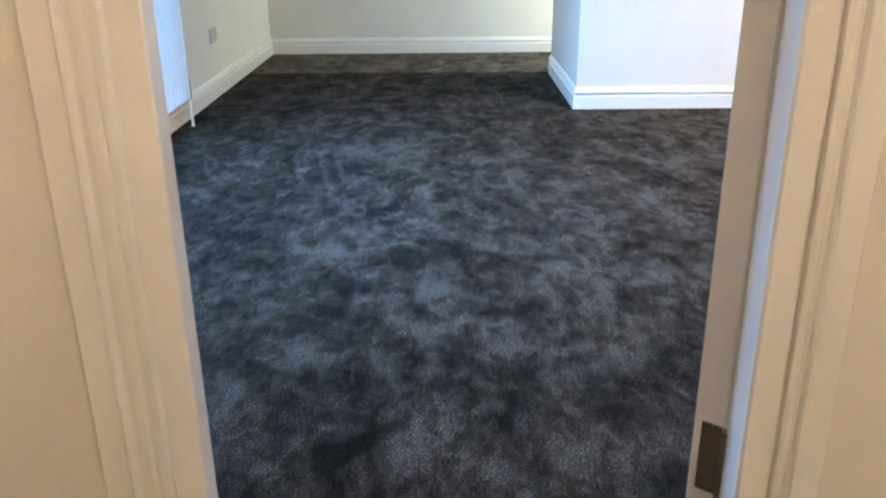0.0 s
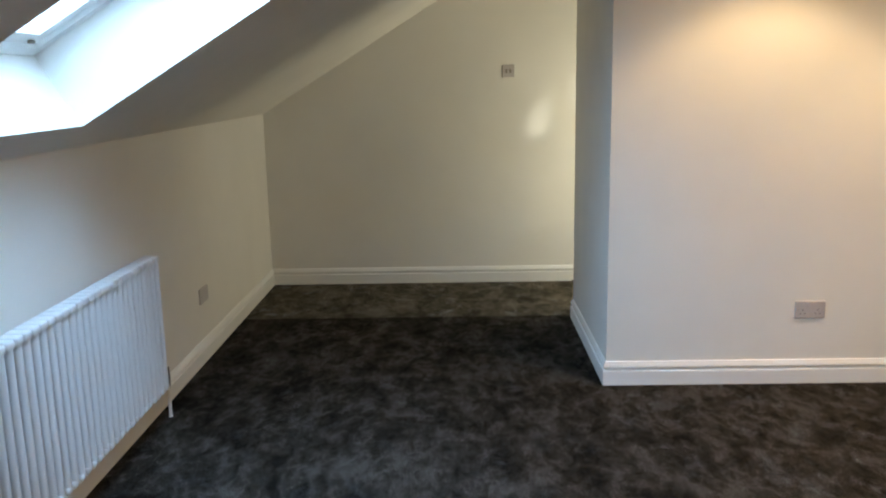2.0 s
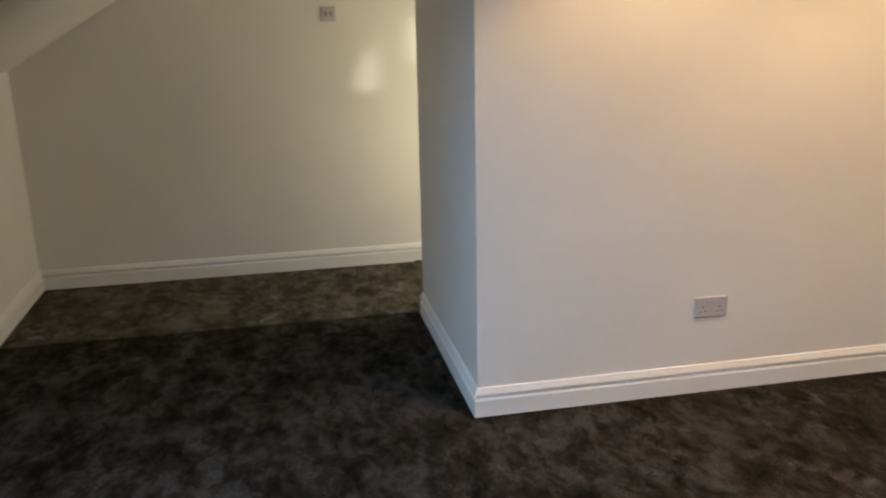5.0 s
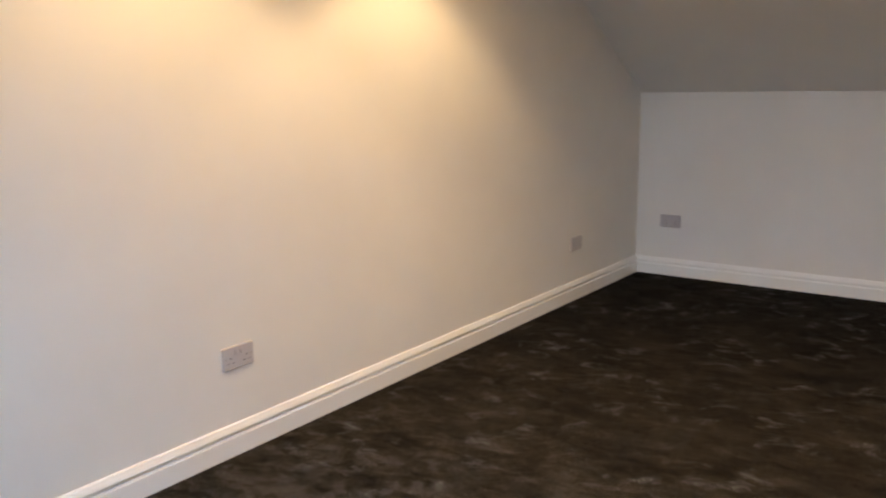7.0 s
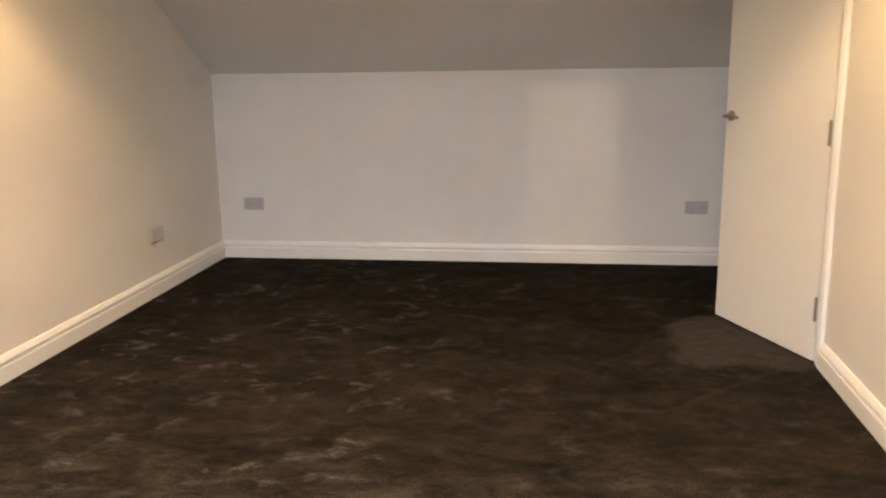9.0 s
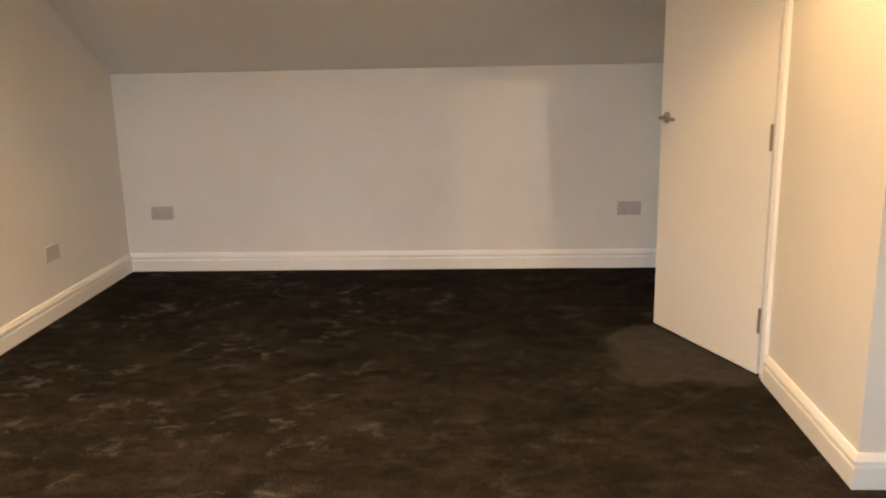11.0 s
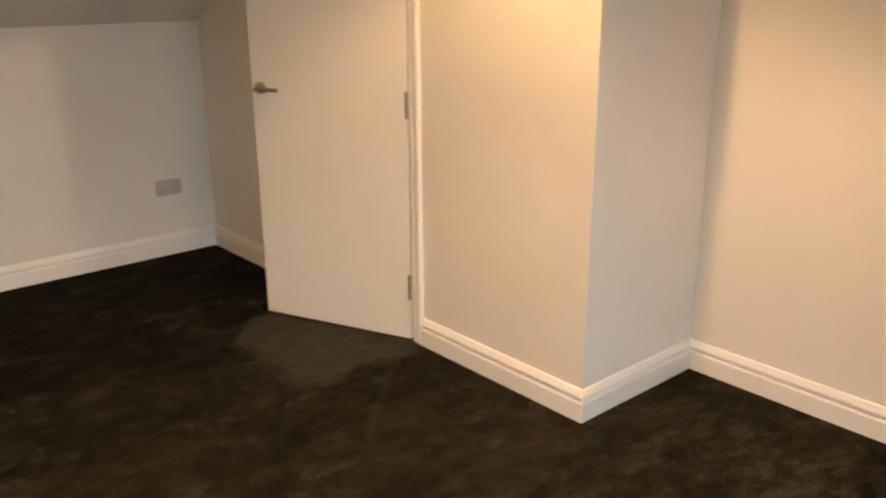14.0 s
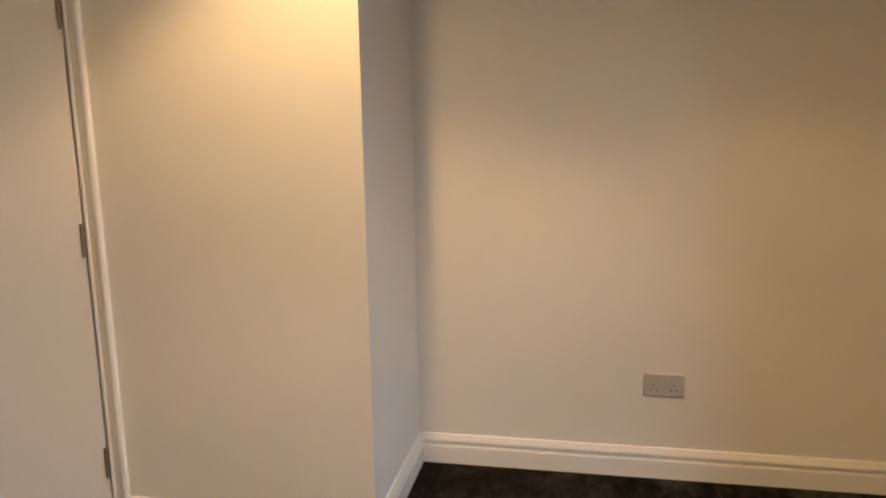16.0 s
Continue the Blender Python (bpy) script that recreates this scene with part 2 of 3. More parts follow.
    if main:
        # finger-drawn strokes in the pile beside the radiator
        drift = noise_node(n, l, 8.0, 3.0)
        wave = math_node(n, l, "MULTIPLY_ADD", drift.outputs["Fac"], 0.05, -0.025)
        for xa, ya, xb, yb in ((-1.32, -0.87, -1.21, -1.51), (-1.24, -0.90, -1.16, -1.41), (-1.42, -0.93, -1.34, -1.41),
                               (-1.84, -0.92, -1.76, -1.29), (-1.79, -0.99, -1.75, -1.17)):
            along = math_node(n, l, "DIVIDE", math_node(n, l, "SUBTRACT", sep.outputs[1], ya), yb - ya)
            bow = math_node(n, l, "MULTIPLY", math_node(n, l, "MULTIPLY", along, along), 0.03)
            mid_x = math_node(n, l, "ADD", math_node(n, l, "MULTIPLY_ADD", along, xb - xa, xa), bow)
            off = math_node(n, l, "ADD", math_node(n, l, "SUBTRACT", sep.outputs[0], mid_x), wave)
            ends = math_node(n, l, "MULTIPLY", math_node(n, l, "GREATER_THAN", along, 0.0), math_node(n, l, "LESS_THAN", along, 1.0))
            ridge = math_node(n, l, "MAXIMUM", math_node(n, l, "MULTIPLY_ADD", math_node(n, l, "ABSOLUTE", off, 0), -48.0, 1.0), 0.0)
            side = math_node(n, l, "ABSOLUTE", math_node(n, l, "ADD", off, 0.028), 0)
            rut = math_node(n, l, "MAXIMUM", math_node(n, l, "MULTIPLY_ADD", side, -45.0, 1.0), 0.0)
            base = mix(n, l, math_node(n, l, "MULTIPLY", math_node(n, l, "MULTIPLY", rut, ends), 0.45), base, dark)
            base = mix(n, l, math_node(n, l, "MULTIPLY", math_node(n, l, "MULTIPLY", ridge, ends), 0.36), base, tuple(c * 1.2 for c in light))
        # a faint pale crease that runs out from the door's hinge
        along = math_node(n, l, "MULTIPLY_ADD", sep.outputs[1], -2.08, -6.04)
        off = math_node(n, l, "ABSOLUTE", math_node(n, l, "SUBTRACT", math_node(n, l, "MULTIPLY_ADD", along, 0.45, 2.34), math_node(n, l, "ADD", sep.outputs[0], wave)), 0)
        line = math_node(n, l, "MAXIMUM", math_node(n, l, "MULTIPLY_ADD", off, -26.0, 1.0), 0.0)
        ends = math_node(n, l, "MULTIPLY", math_node(n, l, "GREATER_THAN", along, 0.0), math_node(n, l, "LESS_THAN", along, 1.0))
        base = mix(n, l, math_node(n, l, "MULTIPLY", math_node(n, l, "MULTIPLY", line, ends), 0.22), base, light)
    speck = ramp(n, l, pile.outputs["Fac"], [(0.34, (0.25, 0.25, 0.25)), (0.53, (0.95, 0.95, 0.95)), (0.68, (3.0, 3.0, 3.0))])
    tone = mix(n, l, 1.0, base, speck, "MULTIPLY")
    l.new(tone, b.inputs["Base Color"])
    h = math_node(n, l, "MULTIPLY_ADD", tuft.outputs["Fac"], 0.6, pile.outputs["Fac"])
    nb = bump(n, l, b, h, 0.9, 0.005)
    lean = noise_node(n, l, 5.5, 2.0, 0.5)
    wide = n.new("ShaderNodeBump")
    wide.inputs["Strength"].default_value, wide.inputs["Distance"].default_value = 0.6, 0.03
    l.new(lean.outputs["Fac"], wide.inputs["Height"])
    l.new(nb, wide.inputs["Normal"])
    l.new(wide.outputs[0], b.inputs["Normal"])
    return m


CARPET = carpet("charcoal_carpet", (0.0055, 0.0051, 0.0044), (0.0268, 0.0228, 0.0186), (0.060, 0.0545, 0.0475), True)
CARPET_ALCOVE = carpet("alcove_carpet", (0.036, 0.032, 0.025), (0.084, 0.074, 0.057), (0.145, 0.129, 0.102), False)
BOARD = paint("pale_board", (0.55, 0.50, 0.42), 0.5, 40.0, 0.2, 0.06)


# ---- mesh helpers ----
def finish(name, bm, mat, parent=None, label="", smooth=False):
    bmesh.ops.recalc_face_normals(bm, faces=bm.faces)
    me = bpy.data.meshes.new(name)
    bm.to_mesh(me)
    bm.free()
    for m in (mat if isinstance(mat, (list, tuple)) else (mat,)):
        me.materials.append(m)
    if smooth:
        me.shade_smooth()
    ob = new(name, me)
    if parent:
        ob.parent = parent
    if label:
        ob["label"] = label
    return ob


def part(name, bm, mat, parent, label="", smooth=False):
    return finish(name, bm, mat, parent, label, smooth)


def structure(name, bm, mat, label=""):
    return tagged(finish(name, bm, mat), label, "", "", "structure")


def box(bm, lo, hi, m=None, bevel=0.0, segments=2):
    r = bmesh.ops.create_cube(bm, size=1.0)
    size = Vector(hi) - Vector(lo)
    mid = (Vector(hi) + Vector(lo)) / 2
    for v in r["verts"]:
        v.co = Vector((v.co.x * size.x, v.co.y * size.y, v.co.z * size.z)) + mid
        if m is not None:
            v.co = m @ v.co
    if bevel:
        edges = list({e for v in r["verts"] for e in v.link_edges})
        bmesh.ops.bevel(bm, geom=edges, offset=bevel, segments=segments, affect="EDGES", profile=0.5)
    return bm


def boxes(*pairs, bevel=0.0):
    bm = bmesh.new()
    for lo, hi in pairs:
        box(bm, lo, hi, None, bevel)
    return bm


def rod(bm, a, b, radius, sides=16, radius2=None):
    a, b = Vector(a), Vector(b)
    m = Matrix.Translation((a + b) / 2) @ (b - a).to_track_quat("Z", "Y").to_matrix().to_4x4()
    bmesh.ops.create_cone(bm, cap_ends=True, segments=sides, radius1=radius, radius2=radius if radius2 is None else radius2,
                          depth=(b - a).length, matrix=m)
    return bm


def tube(bm, points, radius, sides=12):
    """A round bar along a bent line."""
    points = [Vector(p) for p in points]
    rings = []
    side = None
    for i, p in enumerate(points):
        t = (points[min(i + 1, len(points) - 1)] - points[max(i - 1, 0)]).normalized()
        if side is None:
            side = t.orthogonal().normalized()
        side = (side - t * side.dot(t)).normalized()
        up = t.cross(side)
        rings.append([bm.verts.new(p + (side * math.cos(k * math.tau / sides) + up * math.sin(k * math.tau / sides)) * radius)
                      for k in range(sides)])
    for r0, r1 in zip(rings, rings[1:]):
        for k in range(sides):
            bm.faces.new((r0[k], r0[(k + 1) % sides], r1[(k + 1) % sides], r1[k]))
    bm.faces.new(rings[0])
    bm.faces.new(rings[-1])
    return bm


def sweep(bm, points, normal, profile):
    """A moulding: its outline (u sideways, v along the normal) carried along a line with mitred corners."""
    points, normal = [Vector(p) for p in points], Vector(normal).normalized()
    rings = []
    for i, p in enumerate(points):
        ts = []
        if i:
            ts.append((p - points[i - 1]).normalized())
        if i < len(points) - 1:
            ts.append((points[i + 1] - p).normalized())
        sides = [t.cross(normal).normalized() for t in ts]
        s = sum(sides, Vector()).normalized()
        s = s / max(0.2, s.dot(sides[0]))
        rings.append([bm.verts.new(p + s * u + normal * v) for u, v in profile])
    k = len(profile)
    for r0, r1 in zip(rings, rings[1:]):
        for j in range(k):
            bm.faces.new((r0[j], r0[(j + 1) % k], r1[(j + 1) % k], r1[j]))
    bm.faces.new(rings[0])
    bm.faces.new(rings[-1])
    return bm


def prism(bm, outline, lo, hi, axis):
    """An outline of (a, b) pushed along one axis from lo to hi."""
    def at(a, b, c):
        return {"x": (c, a, b), "y": (a, c, b), "z": (a, b, c)}[axis]
    r0, r1 = [bm.verts.new(at(a, b, lo)) for a, b in outline], [bm.verts.new(at(a, b, hi)) for a, b in outline]
    k = len(outline)
    for j in range(k):
        bm.faces.new((r0[j], r0[(j + 1) % k], r1[(j + 1) % k], r1[j]))
    bm.faces.new(r0)
    bm.faces.new(r1)
    return bm


# ---- floor ----
structure("floor_base", boxes(((-2.5, -6.0, -0.2), (5.0, 2.5, -0.012))), SHELL)


def carpet_sheet(name, spans, mat, label):
    bm = bmesh.new()
    for x0, y0, x1, y1 in spans:
        box(bm, (x0, y0, -0.0115), (x1, y1, 0.0))
    return structure(name, bm, mat, label)


carpet_sheet("carpet", [(WEST, SOUTH, EAST, 1.282), (0.0, DEEP, A_X, SOUTH), (-1.9, -5.7, -0.1, SOUTH), (2.88, -4.6, 3.64, SOUTH)],
             CARPET, "dark charcoal cut-pile carpet with scuffed footmarks")
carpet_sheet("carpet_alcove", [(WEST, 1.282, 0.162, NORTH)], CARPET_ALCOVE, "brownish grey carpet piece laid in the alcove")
structure("passage_floor", boxes(((0.170, CY, -0.0115), (1.7, NORTH, -0.004))), BOARD, "pale bare board floor beyond the carpet")
bm = bmesh.new()
sweep(bm, [(0.160, CY, -0.004), (0.160, NORTH - 0.019, -0.004)], (0, 0, 1), [(-0.024, 0), (-0.021, 0.009), (-0.012, 0.013), (0.012, 0.013), (0.021, 0.009), (0.024, 0)])
structure("threshold_strip", bm, paint("threshold_rubber", (0.035, 0.030, 0.026), 0.6, 60.0, 0.2), "dark threshold strip at the carpet edge")

# ---- walls ----
T = 0.12
TOP = FLAT + 0.06
structure("wall_west", boxes(((WEST - T, SOUTH, 0), (WEST, NORTH + T, KNEE))), WALL, "low off-white painted wall under the roof")


def gable(x0, x1, y0, y1, name, holes=()):
    """A wall across the roof: its top follows both slopes."""
    bm = bmesh.new()
    def top(x):
        return min(KNEE + SLOPE * (x - WEST) + 0.05, KNEE + SLOPE * (EAST - x) + 0.05, TOP)
    cuts = sorted({x0, x1, *[x for x in (WEST + (TOP - 0.05 - KNEE) / SLOPE, EAST - (TOP - 0.05 - KNEE) / SLOPE) if x0 < x < x1],
                   *[x for h in holes for x in h[:2]]})
    for a, b in zip(cuts, cuts[1:]):
        foot = 0.0
        for h0, h1, head in holes:
            if a >= h0 - 1e-6 and b <= h1 + 1e-6:
                foot = head
        prism(bm, [(a, foot), (b, foot), (b, top(b)), (a, top(a))], y0, y1, "y")
    return structure(name, bm, WALL, "off-white painted plaster wall")


gable(WEST, 1.7, NORTH, NORTH + T, "wall_north")
gable(CX, EAST, CX, CX + T, "wall_chimney")
structure("wall_chimney_side", boxes(((CX, CX + T, 0), (CX + T, CY, TOP))), WALL, "off-white painted return of the boxed-out wall")
structure("wall_passage", boxes(((CX + T, CY - T, 0), (1.7, CY, TOP))), WALL)
structure("wall_east", boxes(((EAST, SOUTH - T, 0), (EAST + T, CX + T, KNEE))), WALL, "low off-white painted wall under the roof slope")
DOOR_X0, DOOR_X1, DOOR_TOP = 2.844, 3.660, 2.0
gable(A_X, EAST, SOUTH - T, SOUTH, "wall_south_east", [(DOOR_X0, DOOR_X1, DOOR_TOP)])
structure("wall_return", boxes(((A_X, DEEP, 0), (A_X + T, SOUTH - T, TOP))), WALL, "off-white painted return wall")
structure("wall_south", boxes(((-0.1, DEEP - T, 0), (A_X + T, DEEP, TOP))), WALL, "off-white painted plaster wall")
# unseen wall; its slit is added to cut the spot into an upright band
structure("wall_landing_slit", boxes(((-0.1, DEEP, 0), (0.0, -4.103, TOP)), ((-0.1, -3.936, 0), (0.0, SOUTH - 0.15, TOP)), ((-0.1, -4.103, 1.900), (0.0, -3.936, TOP))), WALL)
ENTRY_X0, ENTRY_X1 = -1.155, -0.003
LAND, LAND_EAST = -3.830, -3.890
gable(WEST, -0.003, LAND, SOUTH, "wall_entry", [(ENTRY_X0, ENTRY_X1, 2.03)])
structure("wall_entry_side", boxes(((-0.346, LAND_EAST, 0), (-0.1, -3.835, TOP))), WALL, "off-white painted plaster wall")

# end of the passage: added unseen wall, its narrow openings shape low-sun patches
SLOTS = [(-0.128, 0.145, 1.175, 0.135), (-0.105, 0.10, 1.285, 0.085), (-0.08, 0.05, 1.36, 0.065), (0.215, 0.16, 1.42, 0.25),
         (-0.090, 0.10, 0.435, 0.032), (-0.085, 0.035, 0.70, 0.06)]


def slot(px, w, pz, h):
    d = END - px
    y, z = NORTH - d * math.tan(SUN_AZ), pz + d / math.cos(SUN_AZ) * math.tan(SUN_EL)
    return y - w * math.tan(SUN_AZ) / 2, y + w * math.tan(SUN_AZ) / 2, z - h / 2, z + h / 2


def wall_with_holes(name, x0, x1, ya, yb, za, zb, holes):
    bm = bmesh.new()
    ys = sorted({ya, yb, *[v for h in holes for v in h[:2]]})
    zs = sorted({za, zb, *[v for h in holes for v in h[2:]]})
    for a, b in zip(ys, ys[1:]):
        for c, d in zip(zs, zs[1:]):
            my, mz = (a + b) / 2, (c + d) / 2
            if not any(h[0] < my < h[1] and h[2] < mz < h[3] for h in holes):
                box(bm, (x0, a, c), (x1, b, d))
    return structure(name, bm, SHELL)


wall_with_holes("passage_sun_mask", END, END + 0.012, CY, NORTH, -0.01, TOP, [slot(*s) for s in SLOTS])

# store room behind the open door and the landing: plain shells
structure("wall_store", boxes(((2.2, -4.75, -0.01), (2.3, SOUTH - T, TOP)), ((4.3, -4.75, -0.01), (4.4, SOUTH - T, TOP)),
                              ((2.2, -4.85, -0.01), (4.4, -4.75, TOP))), SHELL)
structure("wall_landing", boxes(((-2.0, -5.8, -0.01), (-1.9, LAND, TOP)), ((-0.1, -5.8, -0.01), (0.0, DEEP - T, TOP)),
                                ((-2.0, -5.9, -0.01), (0.0, -5.8, TOP))), WALL, "off-white painted landing wall")

# ---- ceilings ----
bm = bmesh.new()
S_END = (FLAT - KNEE) / SLOPE / ROOF_W.x


def roof_piece(bm, s0, s1, y0, y1, d0, d1):
    vs = [bm.verts.new(roof_point(s, y, d)) for d in (d0, d1) for y in (y0, y1) for s in (s0, s1)]
    for f in ((0, 1, 3, 2), (4, 5, 7, 6), (0, 1, 5, 4), (2, 3, 7, 6), (0, 2, 6, 4), (1, 3, 7, 5)):
        bm.faces.new([vs[i] for i in f])


for s0, s1, y0, y1 in ((-0.3, S_END + 0.1, SL_Y1, NORTH + T), (-0.3, S_END + 0.1, -3.75, SL_Y0), (-0.3, SL_S0, SL_Y0, SL_Y1),
                       (SL_S1, S_END + 0.1, SL_Y0, SL_Y1)):
    roof_piece(bm, s0, s1, y0, y1, 0.0, SL_DEPTH)
structure("ceiling_west", bm, CEIL, "sloping off-white painted ceiling with a skylight opening")

bm = bmesh.new()
prism(bm, [(EAST + 0.2, KNEE - SLOPE * 0.2), (EAST - (FLAT - KNEE) / SLOPE - 0.08, FLAT + 0.048),
           (EAST - (FLAT - KNEE) / SLOPE - 0.08, FLAT + 0.2), (EAST + 0.2, KNEE + 0.1)], -4.9, 0.14, "y")
structure("ceiling_east", bm, CEIL, "sloping off-white painted ceiling")
structure("ceiling_flat", boxes(((WEST + (FLAT - KNEE) / SLOPE - 0.02, -5.9, FLAT), (EAST - (FLAT - KNEE) / SLOPE + 0.02, NORTH + T, FLAT + 0.1)),
                                ((-2.0, -5.9, FLAT + 0.002), (WEST + (FLAT - KNEE) / SLOPE - 0.03, -3.76, FLAT + 0.1))), CEIL,
          "flat off-white painted ceiling")

# ---- skirting and architraves ----
SKIRT = [(0, 0), (0.018, 0), (0.018, 0.0705), (0.0160, 0.0740), (0.0060, 0.0750), (0.0050, 0.0780), (0.0048, 0.0860), (0.0085, 0.0885),
         (0.0150, 0.0895), (0.0172, 0.0920), (0.0170, 0.097), (0.0138, 0.105), (0.0105, 0.1115), (0.0085, 0.117), (0.005, 0.1215), (0, 0.122)]


def skirting(points, label="white gloss moulded skirting board"):
    bm = bmesh.new()
    sweep(bm, [(*p, 0.0) for p in points], (0, 0, 1), SKIRT)
    return structure("baseboard", bm, GLOSS, label)


skirting([(-1.157, SOUTH), (WEST, SOUTH), (WEST, NORTH), (END, NORTH)])
skirting([(CX, CY), (CX, CX), (EAST, CX), (EAST, SOUTH), (3.711, SOUTH)])
skirting([(2.805, SOUTH), (A_X, SOUTH), (A_X, DEEP), (0.0, DEEP), (0.0, SOUTH - 0.152)])

ARCH = [(0, 0), (0, 0.010), (0.004, 0.0135), (0.010, 0.0135), (0.0135, 0.010), (0.017, 0.0115), (0.036, 0.0145), (0.040, 0.0175),
        (0.047, 0.019), (0.054, 0.0175), (0.058, 0.013), (0.058, 0)]
BEAD = [(0.000, 0.0115), (0.002, 0.0110), (0.004, 0.0165), (0.0065, 0.0200), (0.0095, 0.0205), (0.0120, 0.0185), (0.0135, 0.0145),
        (0.046, 0.0150), (0.048, 0.0130), (0.048, 0)]
ARCH_WIDE = [(0, 0), (0, 0.011), (0.003, 0.014), (0.0135, 0.0135), (0.0145, 0.0105), (0.0160, 0.0105), (0.0172, 0.0145), (0.022, 0.0165),
             (0.030, 0.0155), (0.036, 0.0120)] + [(u + 0.038, v) for u, v in BEAD]
ARCH_CUT = [(0, 0), (0, 0.012), (0.004, 0.0145), (0.009, 0.0135), (0.011, 0.0105)] + [(u * 0.86 + 0.013, v) for u, v in BEAD]


def architrave(points, normal, profile, label):
    bm = bmesh.new()
    sweep(bm, points, normal, profile)
    return structure("trim", bm, GLOSS, label)


architrave([(2.868, SOUTH, 0), (2.868, SOUTH, 1.985), (3.652, SOUTH, 1.985), (3.652, SOUTH, 0)], (0, 1, 0), ARCH, "white moulded door architrave")
architrave([(-0.335, LAND_EAST, 0), (-0.335, LAND_EAST, 2.01)], (0, -1, 0), ARCH_CUT, "white moulded architrave on the landing side")
architrave([(-1.067, LAND, 2.01), (-1.067, LAND, 0)], (0, -1, 0), ARCH_WIDE, "white moulded architrave on the landing side")


def lining(x0, x1, y0, y1, top, t, name):
    """Three boards round a door opening, with a stop."""
    bm = bmesh.new()
    for lo, hi in (((x0, y0, 0), (x0 + t, y1, top)), ((x1 - t, y0, 0), (x1, y1, top)), ((x0 + t, y0, top - t), (x1 - t, y1, top))):
        box(bm, lo, hi, None, 0.002)
    return structure(name, bm, GLOSS, "white gloss door lining")


lining(DOOR_X0, DOOR_X1, SOUTH - T, SOUTH, DOOR_TOP, 0.022, "door_1_lining")
bm = bmesh.new()
for lo, hi in (((2.866, SOUTH - 0.085, 0), (2.879, SOUTH - 0.048, 1.966)), ((3.625, SOUTH - 0.085, 0), (3.638, SOUTH - 0.048, 1.966))):
    box(bm, lo, hi, None, 0.002)
structure("door_1_stop", bm, GLOSS)

# entry opening: boards at the landing side, a stop on the west one
bm = bmesh.new()
prism(bm, [(-1.154, -3.560), (-1.130, -3.560), (-1.128, -3.790), (-1.031, -3.792), (-1.028, -3.795), (-1.028, LAND - 0.001),
           (-1.030, LAND - 0.004), (-1.070, LAND - 0.004), (-1.070, LAND + 0.002), (-1.154, LAND + 0.002)], 0, 2.0, "z")
structure("entry_lining_west", bm, GLOSS, "white gloss door lining")
bm = bmesh.new()
prism(bm, [(-0.347, -3.837), (-0.371, -3.837), (-0.374, -3.843), (-0.374, LAND_EAST - 0.002), (-0.371, LAND_EAST - 0.006),
           (-0.340, LAND_EAST - 0.006), (-0.337, LAND_EAST - 0.001), (-0.347, LAND_EAST + 0.002)], 0, 2.0, "z")
structure("entry_lining_east", bm, GLOSS, "white gloss door lining")
structure("entry_lining_head", boxes(((-1.153, LAND + 0.004, 2.0), (-0.102, SOUTH - 0.002, 2.029)),
                                      ((-1.070, LAND_EAST, 2.0), (-0.347, LAND - 0.001, TOP))), GLOSS)

# ---- things ----
BRASS_PLATE = metal_paint("hinge_brass_plate", (0.36, 0.31, 0.26), 0.42)


def entry_door():
    """Swung right back into the room, so that its hinged edge faces the landing."""
    thing = new("door")
    thing.matrix_world = Matrix.Translation((-0.374, -3.834, 0)) @ Matrix.Rotation(radians(50), 4, "Z")
    bm = bmesh.new()
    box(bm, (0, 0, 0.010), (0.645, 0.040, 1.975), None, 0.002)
    part("leaf", bm, EDGE_SHADED, thing)
    for z, worn in ((0.367, True), (1.051, False), (1.74, False)):
        h = new("hinge")
        h.parent = thing
        h.location = (0, 0, z)
        bm = bmesh.new()
        box(bm, (-0.0022, 0.001, -0.050), (0.0005, 0.029, 0.050), None, 0.0009)
        part("plate", bm, OLD_HINGE if worn else BRASS_PLATE, h)
        bm = bmesh.new()
        rod(bm, (-0.005, -0.003, -0.050), (-0.005, -0.003, 0.050), 0.0048, 14)
        part("knuckle", bm, OLD_HINGE if worn else HINGE, h)
        for dz, dy in ((-0.036, 0.017), (-0.013, 0.013), (0.013, 0.017), (0.036, 0.013)):
            bm = bmesh.new()
            rod(bm, (-0.0033, dy, dz), (-0.0018, dy, dz), 0.0040, 14, 0.0034)
            part("screw", bm, OLD_HINGE if worn else BRASS, h, "" if worn else "brass countersunk screw")
    return tagged(thing, "white painted door standing wide open with bare brass-plated hinges on its edge", "door")


entry_door()


